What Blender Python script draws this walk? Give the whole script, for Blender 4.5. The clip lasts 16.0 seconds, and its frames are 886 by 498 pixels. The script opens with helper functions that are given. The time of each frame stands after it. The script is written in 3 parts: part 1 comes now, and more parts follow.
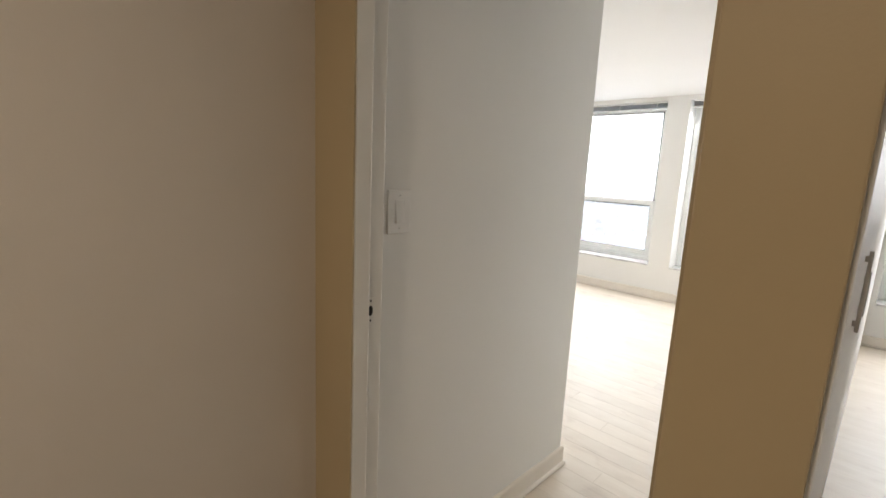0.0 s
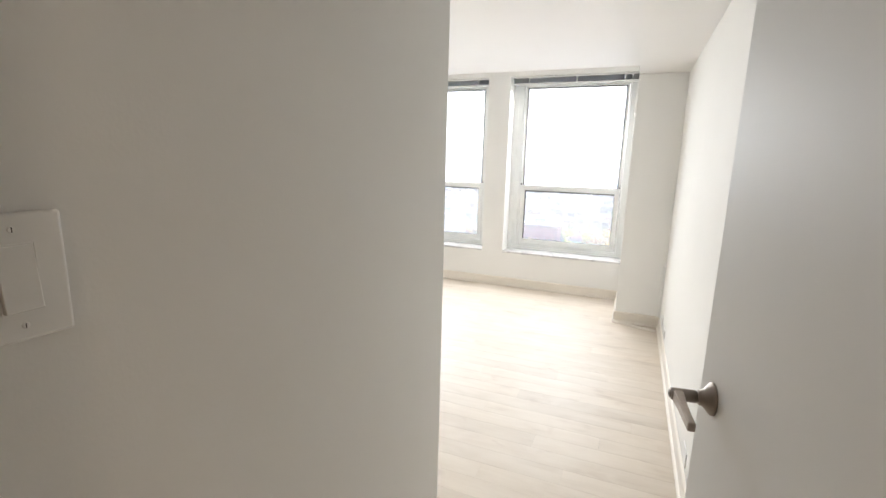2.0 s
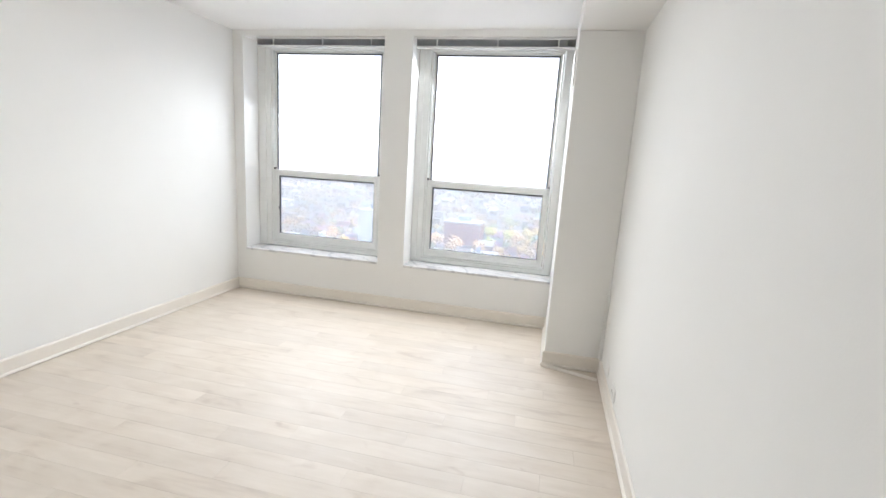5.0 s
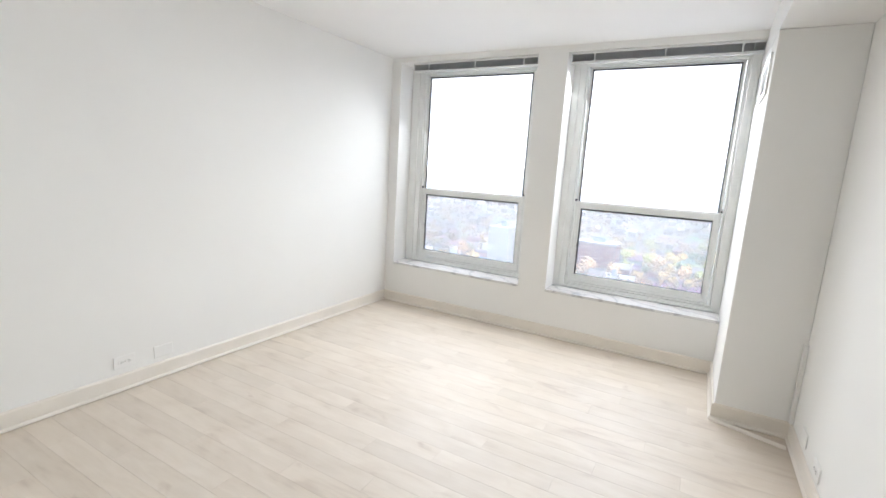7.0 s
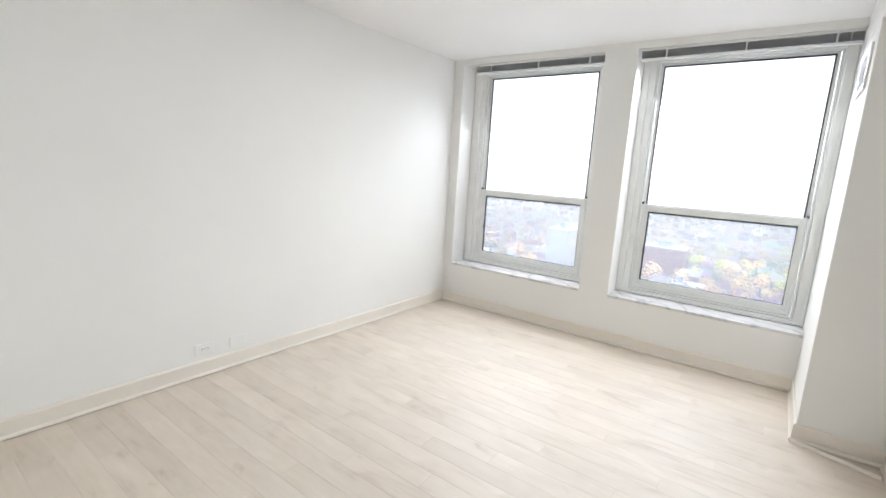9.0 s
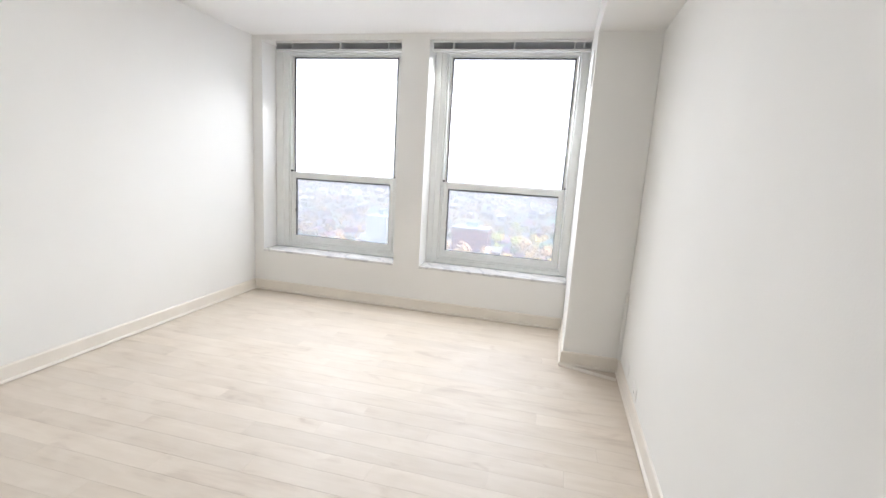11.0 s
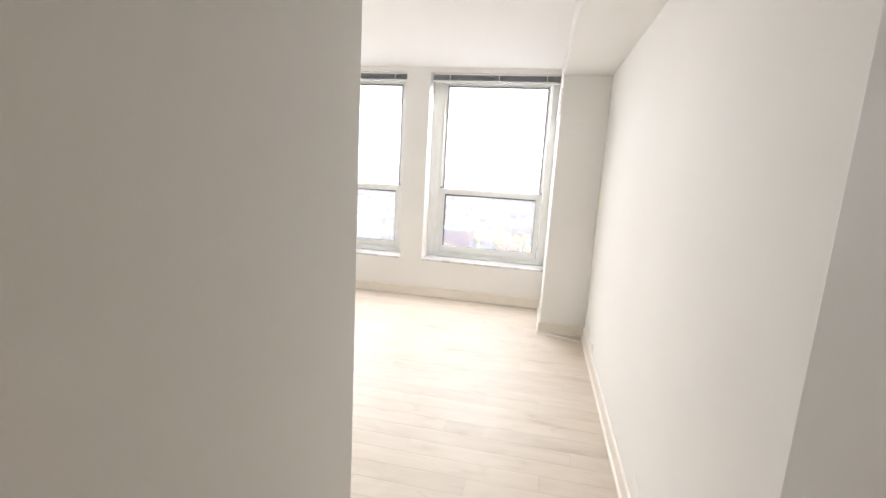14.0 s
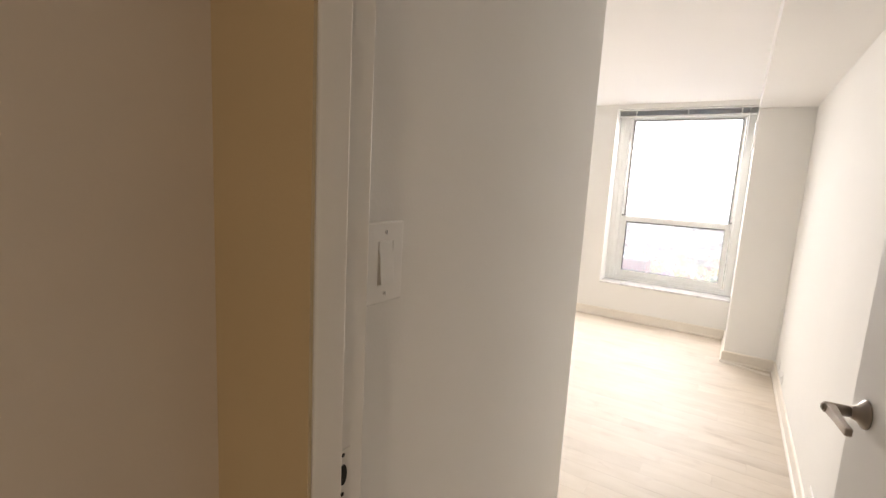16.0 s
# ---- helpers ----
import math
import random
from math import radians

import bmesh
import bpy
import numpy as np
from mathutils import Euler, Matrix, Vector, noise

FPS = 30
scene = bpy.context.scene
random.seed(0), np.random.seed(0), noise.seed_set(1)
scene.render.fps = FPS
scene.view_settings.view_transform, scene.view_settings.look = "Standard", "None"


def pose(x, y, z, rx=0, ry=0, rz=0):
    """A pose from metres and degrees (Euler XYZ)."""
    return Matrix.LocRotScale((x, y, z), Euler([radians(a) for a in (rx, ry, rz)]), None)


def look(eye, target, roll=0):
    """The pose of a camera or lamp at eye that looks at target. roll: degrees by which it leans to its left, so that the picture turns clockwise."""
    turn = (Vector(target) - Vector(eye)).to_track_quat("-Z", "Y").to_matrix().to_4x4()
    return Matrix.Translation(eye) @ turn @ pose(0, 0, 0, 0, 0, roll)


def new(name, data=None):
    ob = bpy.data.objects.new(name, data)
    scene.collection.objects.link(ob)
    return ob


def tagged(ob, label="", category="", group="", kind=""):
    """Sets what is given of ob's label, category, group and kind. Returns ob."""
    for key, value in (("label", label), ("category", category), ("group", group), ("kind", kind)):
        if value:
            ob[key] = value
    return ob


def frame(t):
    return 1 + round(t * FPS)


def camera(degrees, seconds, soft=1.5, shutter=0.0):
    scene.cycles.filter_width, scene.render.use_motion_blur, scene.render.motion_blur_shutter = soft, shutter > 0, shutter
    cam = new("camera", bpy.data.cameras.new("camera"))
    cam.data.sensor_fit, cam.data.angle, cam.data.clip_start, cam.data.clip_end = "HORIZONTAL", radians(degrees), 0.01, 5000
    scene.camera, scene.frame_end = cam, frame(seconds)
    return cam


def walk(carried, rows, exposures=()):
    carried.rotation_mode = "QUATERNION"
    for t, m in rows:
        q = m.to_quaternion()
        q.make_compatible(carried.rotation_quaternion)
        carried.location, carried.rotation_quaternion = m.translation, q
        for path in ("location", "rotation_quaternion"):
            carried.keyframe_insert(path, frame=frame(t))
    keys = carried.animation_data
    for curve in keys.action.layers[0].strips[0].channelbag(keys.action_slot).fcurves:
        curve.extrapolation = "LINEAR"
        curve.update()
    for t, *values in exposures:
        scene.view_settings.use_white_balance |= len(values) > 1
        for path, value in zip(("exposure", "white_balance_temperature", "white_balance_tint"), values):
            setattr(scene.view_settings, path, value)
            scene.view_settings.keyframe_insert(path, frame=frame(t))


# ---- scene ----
cam = camera(88.2, 16.0)
PATH = [
    (0, (-0.137, 0.459, 1.483), (1.271, 1.836, 1.138), 2.7),
    (0.2, (-0.114, 0.487, 1.482), (1.262, 1.901, 1.157), 2.4),
    (0.5, (-0.005, 0.617, 1.486), (1.425, 1.979, 1.167), 2.0),
    (1, (0.149, 0.725, 1.484), (1.698, 1.941, 1.138), 3.0),
    (1.5, (0.317, 0.826, 1.483), (2.035, 1.789, 1.136), 3.3),
    (2, (0.487, 0.942, 1.478), (2.304, 1.685, 1.093), 1.5),
    (2.5, (0.697, 1.005, 1.453), (2.559, 1.61, 1.044), 2.6),
    (3, (0.94, 1.045, 1.428), (2.854, 1.487, 1.053), 3.7),
    (3.2, (1.019, 1.047, 1.421), (2.945, 1.416, 1.025), 4.2),
    (5.3, (1.842, 1.075, 1.398), (3.756, 1.512, 1.014), 3.5),
    (5.5, (1.846, 1.147, 1.414), (3.761, 1.568, 1.023), 3.0),
    (6, (1.872, 1.15, 1.435), (3.758, 1.709, 1.072), 3.2),
    (6.5, (1.862, 1.203, 1.449), (3.672, 1.971, 1.086), 3.3),
    (7, (1.861, 1.216, 1.409), (3.582, 2.174, 1.065), 3.5),
    (7.5, (1.845, 1.255, 1.478), (3.479, 2.346, 1.106), 3.1),
    (8, (1.845, 1.255, 1.477), (3.420, 2.426, 1.092), 3.2),
    (8.5, (1.848, 1.26, 1.461), (3.409, 2.447, 1.069), 3.2),
    (9, (1.838, 1.229, 1.412), (3.425, 2.393, 1.058), 3.4),
    (9.5, (1.832, 1.233, 1.453), (3.513, 2.258, 1.098), 3.1),
    (10, (1.825, 1.204, 1.446), (3.613, 2.03, 1.096), 2.8),
    (10.2, (1.824, 1.176, 1.425), (3.65, 1.912, 1.068), 3.0),
    (12.3, (1.473, 1.115, 1.333), (3.43, 1.386, 1.021), 2.1),
    (12.5, (1.415, 1.137, 1.348), (3.374, 1.397, 1.042), 1.8),
    (13, (1.189, 1.08, 1.397), (3.129, 1.429, 1.063), 3.3),
    (13.5, (1.047, 1.08, 1.398), (2.987, 1.461, 1.096), 3.7),
    (14, (0.877, 1.097, 1.432), (2.807, 1.488, 1.082), 3.3),
    (14.5, (0.72, 1.099, 1.461), (2.642, 1.523, 1.105), 2.1),
    (15, (0.56, 1.067, 1.472), (2.436, 1.675, 1.143), 2.6),
    (15.5, (0.371, 1.023, 1.479), (2.155, 1.869, 1.161), 4.4),
    (16, (0.183, 1.04, 1.482), (1.854, 2.1, 1.192), 3.2),
]
LAMP, LAMP_LIVING, LAMP_HALL, LAMP_DROP, SPREAD = 2.8, 4.2, 1.02, 0.85, 130
# the last two set how much imitated haze is mixed into the panes
HORIZON, PANE_HAZE, PANE_HAZE_UPPER = 0.30, 0.07, 0.15
walk(cam, [(t, look(eye, target, roll)) for t, eye, target, roll in PATH],
     [(0, 3.64, 6200, 10), (2.5, 3.52, 6150, 10), (4.2, 3.33, 6000, 10), (5.5, 3.26, 5920, 10), (10, 3.24, 5950, 10), (12.5, 3.38, 6150, 14), (14.5, 3.58, 6450, 13), (16, 3.63, 6750, 15)])

# ---- world, sun, large lights ----
world = bpy.data.worlds.new("overcast_sky")
scene.world = world
world.use_nodes = True
wn = world.node_tree.nodes
sky = wn.new("ShaderNodeTexSky")
sky.sky_type = "NISHITA"
sky.sun_disc = False
sky.sun_elevation, sky.sun_rotation = radians(48), radians(200)
sky.air_density, sky.dust_density, sky.ozone_density = 1.0, 2.0, 1.0
world.node_tree.links.new(sky.outputs[0], wn["Background"].inputs[0])
wn["Background"].inputs[1].default_value = 0.15

sun = new("sun", bpy.data.lights.new("sun", "SUN"))
sun.data.energy, sun.data.angle, sun.data.color = 0.5, radians(14), (1.0, 0.96, 0.9)
sun.matrix_world = look((0, 0, 30), (12, 16, 0))


def window_light(y0, y1, power, turn=0.0):
    """The sky's light in the upper part of a window's opening."""
    lamp = new("window_light", bpy.data.lights.new("window_light", "AREA"))
    lamp.data.shape, lamp.data.size, lamp.data.size_y = "RECTANGLE", y1 - y0, 1.24
    lamp.data.energy, lamp.data.color, lamp.data.spread = power, (1.0, 0.99, 0.965), radians(SPREAD)
    lamp.matrix_world = look((6.13, (y0 + y1) / 2, 1.79), (5.13, (y0 + y1) / 2 + turn, 1.79 - LAMP_DROP))


W1, W2, W3 = (2.573, 3.957), (0.988, 2.318), (-0.85, 0.455)
SILL, HEAD, CEIL, SOFFIT = 0.407, 2.400, 2.452, 2.245
XW, XO = 5.73, 6.06
window_light(*W1, LAMP, -0.3)
window_light(*W2, LAMP, 0.12)
window_light(*W3, LAMP_LIVING, -0.5)
hall_lamp = new("hall_lamp", bpy.data.lights.new("hall_lamp", "AREA"))
hall_lamp.data.shape, hall_lamp.data.size, hall_lamp.data.energy, hall_lamp.data.color = "DISK", 0.26, LAMP_HALL, (1.0, 0.80, 0.58)
hall_lamp.matrix_world = look((-1.0, 0.75, 2.375), (-1.0, 0.75, 0))


# ---- materials ----
def material(name, color, rough=0.5, metal=0.0, vary=0.04, scale=3.0, bump=0.0, bump_scale=200.0, spec=0.5, random_piece=0.0):
    m = bpy.data.materials.new(name)
    m.use_nodes = True
    n, l = m.node_tree.nodes, m.node_tree.links
    b = n["Principled BSDF"]
    b.inputs["Roughness"].default_value, b.inputs["Metallic"].default_value = rough, metal
    b.inputs["Specular IOR Level"].default_value = spec
    co = n.new("ShaderNodeTexCoord")
    big = n.new("ShaderNodeTexNoise")
    big.inputs["Scale"].default_value, big.inputs["Detail"].default_value = scale, 6
    l.new(co.outputs["Object"], big.inputs["Vector"])
    ramp = n.new("ShaderNodeMapRange")
    ramp.inputs[1].default_value, ramp.inputs[2].default_value = 0.25, 0.75
    ramp.inputs[3].default_value, ramp.inputs[4].default_value = 1 - vary, 1 + vary
    l.new(big.outputs[0], ramp.inputs[0])
    value = ramp.outputs[0]
    if random_piece:
        info = n.new("ShaderNodeObjectInfo")
        r2 = n.new("ShaderNodeMapRange")
        r2.inputs[3].default_value, r2.inputs[4].default_value = 1 - random_piece, 1 + random_piece
        l.new(info.outputs["Random"], r2.inputs[0])
        mul = n.new("ShaderNodeMath")
        mul.operation = "MULTIPLY"
        l.new(value, mul.inputs[0]), l.new(r2.outputs[0], mul.inputs[1])
        value = mul.outputs[0]
    hsv = n.new("ShaderNodeHueSaturation")
    hsv.inputs["Color"].default_value = (*color, 1)
    l.new(value, hsv.inputs["Value"])
    l.new(hsv.outputs[0], b.inputs["Base Color"])
    if bump:
        fine = n.new("ShaderNodeTexNoise")
        fine.inputs["Scale"].default_value, fine.inputs["Detail"].default_value = bump_scale, 3
        l.new(co.outputs["Object"], fine.inputs["Vector"])
        bp = n.new("ShaderNodeBump")
        bp.inputs["Strength"].default_value, bp.inputs["Distance"].default_value = bump, 0.002
        l.new(fine.outputs[0], bp.inputs["Height"])
        l.new(bp.outputs[0], b.inputs["Normal"])
    return m


WALL = material("white_wall_paint", (0.92, 0.91, 0.878), 0.75, vary=0.02, scale=1.2, bump=0.12, bump_scale=160, spec=0.25)
CEILING = material("white_ceiling_paint", (0.91, 0.898, 0.872), 0.8, vary=0.015, scale=1.0, bump=0.15, bump_scale=120)
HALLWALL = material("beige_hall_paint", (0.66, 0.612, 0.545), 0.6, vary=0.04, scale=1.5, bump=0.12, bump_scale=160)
# beige with the hall's warm lamp tint and shade put into its colour
SHADEOCHRE = material("ochre_shade_tone", (0.49, 0.40, 0.25), 0.5, vary=0.04, scale=1.5, bump=0.12, bump_scale=160)
# darkened colour of the unseen back wall, keeps bounced light down
DARKBACKWALL = material("taupe_bounce_cut", (0.36, 0.29, 0.21), 0.6, vary=0.04, scale=1.5, bump=0.12, bump_scale=160)
TRIM = material("cream_trim_paint", (0.87, 0.815, 0.73), 0.35, vary=0.03, scale=6)
FRAMEPAINT = material("door_frame_paint", (0.80, 0.78, 0.73), 0.32, vary=0.03, scale=5)
DOORPAINT = material("semi_gloss_door_paint", (0.88, 0.88, 0.87), 0.52, vary=0.015, scale=2, bump=0.05, bump_scale=60)
ALU = material("white_aluminium", (0.91, 0.915, 0.89), 0.38, vary=0.03, scale=8)
GASKET = material("black_gasket", (0.05, 0.05, 0.055), 0.6)
NICKEL = material("brushed_nickel", (0.34, 0.30, 0.27), 0.34, metal=1.0, vary=0.08, scale=40, bump=0.05, bump_scale=300)
STEEL = material("light_brushed_steel", (0.58, 0.57, 0.55), 0.42, metal=1.0, vary=0.05, scale=40)
SLAT = material("grey_blind_slats", (0.78, 0.785, 0.78), 0.4, vary=0.06, scale=12)
BLINDWHITE = material("white_blind_rail", (0.80, 0.80, 0.78), 0.4, vary=0.02)
PLASTIC = material("white_plastic", (0.93, 0.92, 0.89), 0.3, vary=0.01)
DARK = material("dark_hole", (0.02, 0.018, 0.015), 0.8)
CABLE = material("white_cable_jacket", (0.88, 0.87, 0.84), 0.4, vary=0.01)
BOARD = material("subfloor", (0.42, 0.37, 0.31), 0.8)


def marble():
    m = material("white_marble", (0.80, 0.79, 0.78), 0.2, vary=0.05, scale=9)
    n, l = m.node_tree.nodes, m.node_tree.links
    b = n["Principled BSDF"]
    base = b.inputs["Base Color"].links[0].from_socket
    co = n.new("ShaderNodeTexCoord")
    wave = n.new("ShaderNodeTexWave")
    wave.inputs["Scale"].default_value, wave.inputs["Distortion"].default_value = 1.7, 9.0
    wave.inputs["Detail"].default_value, wave.inputs["Detail Scale"].default_value = 5, 2.5
    mp = n.new("ShaderNodeMapping")
    mp.inputs["Rotation"].default_value = (0, 0, 0.6)
    l.new(co.outputs["Object"], mp.inputs[0]), l.new(mp.outputs[0], wave.inputs["Vector"])
    r = n.new("ShaderNodeMapRange")
    r.inputs[1].default_value, r.inputs[2].default_value = 0.80, 1.0
    r.inputs[4].default_value = 0.6
    l.new(wave.outputs["Fac"], r.inputs[0])
    mix = n.new("ShaderNodeMix")
    mix.data_type = "RGBA"
    mix.inputs["B"].default_value = (0.45, 0.45, 0.47, 1)
    l.new(r.outputs[0], mix.inputs["Factor"]), l.new(base, mix.inputs["A"])
    l.new(mix.outputs["Result"], b.inputs["Base Color"])
    return m


def plank_wood():
    """Bleached oak laminate: grain along y, each plank its own shift."""
    m = bpy.data.materials.new("bleached_oak_plank")
    m.use_nodes = True
    n, l = m.node_tree.nodes, m.node_tree.links
    b = n["Principled BSDF"]
    b.inputs["Roughness"].default_value = 0.5
    b.inputs["Specular IOR Level"].default_value = 0.38
    co, info = n.new("ShaderNodeTexCoord"), n.new("ShaderNodeObjectInfo")
    shift = n.new("ShaderNodeVectorMath")
    shift.operation = "ADD"
    off = n.new("ShaderNodeMath")
    off.operation = "MULTIPLY"
    off.inputs[1].default_value = 37.0
    l.new(info.outputs["Random"], off.inputs[0])
    l.new(co.outputs["Object"], shift.inputs[0]), l.new(off.outputs[0], shift.inputs[1])

    def grain(scale, stretch, detail, distort):
        mp, t = n.new("ShaderNodeMapping"), n.new("ShaderNodeTexNoise")
        mp.inputs["Scale"].default_value = (1, stretch, 1)
        t.inputs["Scale"].default_value, t.inputs["Detail"].default_value, t.inputs["Distortion"].default_value = scale, detail, distort
        l.new(shift.outputs[0], mp.inputs[0]), l.new(mp.outputs[0], t.inputs["Vector"])
        return t.outputs[0]

    fine, broad, knots = grain(70, 0.05, 5, 0.6), grain(14, 0.16, 5, 1.2), grain(5.5, 0.5, 3, 0.8)
    ramp = n.new("ShaderNodeValToRGB")
    e = ramp.color_ramp.elements
    e[0].position, e[0].color = 0.28, (0.55, 0.46, 0.375, 1)
    e[1].position, e[1].color = 0.64, (0.745, 0.665, 0.565, 1)
    mid = e.new(0.44)
    mid.color = (0.68, 0.595, 0.492, 1)
    mixv = n.new("ShaderNodeMath")
    mixv.operation = "MULTIPLY_ADD"
    mixv.inputs[1].default_value = 0.16
    part2 = n.new("ShaderNodeMath")
    part2.operation = "MULTIPLY_ADD"
    part2.inputs[1].default_value = 0.36
    part3 = n.new("ShaderNodeMath")
    part3.operation = "MULTIPLY"
    part3.inputs[1].default_value = 0.48
    l.new(knots, part3.inputs[0])
    l.new(broad, part2.inputs[0]), l.new(part3.outputs[0], part2.inputs[2])
    l.new(fine, mixv.inputs[0]), l.new(part2.outputs[0], mixv.inputs[2])
    l.new(mixv.outputs[0], ramp.inputs[0])
    hsv = n.new("ShaderNodeHueSaturation")
    rr = n.new("ShaderNodeMapRange")
    rr.inputs[3].default_value, rr.inputs[4].default_value = 0.96, 1.035
    l.new(info.outputs["Random"], rr.inputs[0]), l.new(rr.outputs[0], hsv.inputs["Value"])
    knot, mark, brown = grain(7.5, 0.42, 2, 1.5), n.new("ShaderNodeMapRange"), n.new("ShaderNodeMix")
    mark.inputs[1].default_value, mark.inputs[2].default_value, mark.inputs[4].default_value = 0.66, 0.84, 0.34
    brown.data_type = "RGBA"
    brown.inputs["B"].default_value = (0.40, 0.285, 0.215, 1)
    l.new(knot, mark.inputs[0]), l.new(mark.outputs[0], brown.inputs["Factor"]), l.new(ramp.outputs[0], brown.inputs["A"])
    l.new(brown.outputs["Result"], hsv.inputs["Color"]), l.new(hsv.outputs[0], b.inputs["Base Color"])
    bp = n.new("ShaderNodeBump")
    bp.inputs["Strength"].default_value, bp.inputs["Distance"].default_value = 0.12, 0.001
    l.new(fine, bp.inputs["Height"]), l.new(bp.outputs[0], b.inputs["Normal"])
    rgh = n.new("ShaderNodeMapRange")
    rgh.inputs[3].default_value, rgh.inputs[4].default_value = 0.40, 0.56
    l.new(broad, rgh.inputs[0]), l.new(rgh.outputs[0], b.inputs["Roughness"])
    return m


def pane_glass(haze_share):
    m = bpy.data.materials.new("window_glass")
    m.use_nodes = True
    n, l = m.node_tree.nodes, m.node_tree.links
    n.remove(n["Principled BSDF"])
    clear, gloss, mix, fr = n.new("ShaderNodeBsdfTransparent"), n.new("ShaderNodeBsdfGlossy"), n.new("ShaderNodeMixShader"), n.new("ShaderNodeFresnel")
    clear.inputs[0].default_value = (0.95, 0.97, 0.97, 1)
    gloss.inputs["Roughness"].default_value = 0.02
    fr.inputs["IOR"].default_value = 1.45
    l.new(fr.outputs[0], mix.inputs[0]), l.new(clear.outputs[0], mix.inputs[1]), l.new(gloss.outputs[0], mix.inputs[2])
    # milky scatter in the glass imitates outdoor haze and blown-out brightness
    scatter, veil = n.new("ShaderNodeBsdfTranslucent"), n.new("ShaderNodeMixShader")
    scatter.inputs[0].default_value = (0.94, 0.925, 0.93, 1)
    haze_noise, co, rng_ = n.new("ShaderNodeTexNoise"), n.new("ShaderNodeTexCoord"), n.new("ShaderNodeMapRange")
    haze_noise.inputs["Scale"].default_value, haze_noise.inputs["Detail"].default_value = 3.0, 6
    rng_.inputs[3].default_value, rng_.inputs[4].default_value = haze_share * 0.85, haze_share * 1.15
    l.new(co.outputs["Object"], haze_noise.inputs["Vector"]), l.new(haze_noise.outputs[0], rng_.inputs[0])
    l.new(rng_.outputs[0], veil.inputs[0]), l.new(mix.outputs[0], veil.inputs[1]), l.new(scatter.outputs[0], veil.inputs[2])
    l.new(veil.outputs[0], n["Material Output"].inputs[0])
    return m


MARBLE, PLANK, GLASS, GLASS_UPPER = marble(), plank_wood(), pane_glass(PANE_HAZE), pane_glass(PANE_HAZE_UPPER)


# ---- mesh helpers ----
def add_box(bm, x0, x1, y0, y1, z0, z1):
    v = [bm.verts.new((x, y, z)) for x in (x0, x1) for y in (y0, y1) for z in (z0, z1)]
    for f in ((0, 1, 3, 2), (4, 6, 7, 5), (0, 4, 5, 1), (2, 3, 7, 6), (0, 2, 6, 4), (1, 5, 7, 3)):
        bm.faces.new([v[i] for i in f])
    return v


def soften(bm, width, segments=2, edges=None):
    bmesh.ops.bevel(bm, geom=edges or list(bm.edges), offset=width, segments=segments, affect="EDGES", profile=0.5)


def block(x0, x1, y0, y1, z0, z1, bevel=0.0, segments=2):
    bm = bmesh.new()
    add_box(bm, x0, x1, y0, y1, z0, z1)
    if bevel:
        soften(bm, bevel, segments)
    return bm


def turned(profile, axis="z", segments=32):
    """A body of revolution from (radius, height) pairs, about the given axis."""
    bm = bmesh.new()
    rings = []
    for r, h in profile:
        ring = []
        for i in range(segments):
            a = 2 * math.pi * i / segments
            p = (r * math.cos(a), r * math.sin(a), h)
            ring.append(bm.verts.new(p if axis == "z" else (p[0], p[2], p[1]) if axis == "y" else (p[2], p[0], p[1])))
        rings.append(ring)
    for a, b in zip(rings, rings[1:]):
        for i in range(segments):
            bm.faces.new((a[i], a[(i + 1) % segments], b[(i + 1) % segments], b[i]))
    bm.faces.new(rings[0]), bm.faces.new(rings[-1])
    bmesh.ops.recalc_face_normals(bm, faces=bm.faces)
    return bm


def moved(bm, m):
    bmesh.ops.transform(bm, matrix=m, verts=bm.verts)
    return bm


def part(name, bm, mat, parent=None, label="", smooth=False):
    bmesh.ops.recalc_face_normals(bm, faces=bm.faces)
    me = bpy.data.meshes.new(name)
    bm.to_mesh(me)
    bm.free()
    if smooth:
        for p in me.polygons:
            p.use_smooth = True
    me.materials.append(mat)
    ob = new(name, me)
    ob.parent = parent
    return tagged(ob, label)


def empty(name, x, y, z, label, category, group="", kind="", rz=0.0):
    ob = new(name)
    ob.empty_display_size = 0.05
    ob.matrix_world = pose(x, y, z, 0, 0, rz)
    return tagged(ob, label, category, group, kind)


def structure(name, bm, mat, label, category):
    return tagged(part(name, bm, mat), label, category, "", "structure")


def swept(points, profile, closed=False):
    """A profile of (out, up) pairs swept along a plan line; out is to the right of the way."""
    bm = bmesh.new()
    rows, count = [], len(points)
    for i, p in enumerate(points):
        p = Vector(p)
        d0 = (p - Vector(points[i - 1])).normalized() if i else None
        d1 = (Vector(points[i + 1]) - p).normalized() if i < count - 1 else None
        d0, d1 = d0 or d1, d1 or d0
        n0, n1 = Vector((d0.y, -d0.x)), Vector((d1.y, -d1.x))
        n = (n0 + n1) / (1 + n0.dot(n1))
        rows.append([bm.verts.new((p.x + n.x * o, p.y + n.y * o, u)) for o, u in profile])
    k = len(profile)
    for a, b in zip(rows, rows[1:]):
        for j in range(k):
            bm.faces.new((a[j], a[(j + 1) % k], b[(j + 1) % k], b[j]))
    bm.faces.new(rows[0]), bm.faces.new(rows[-1])
    return bm


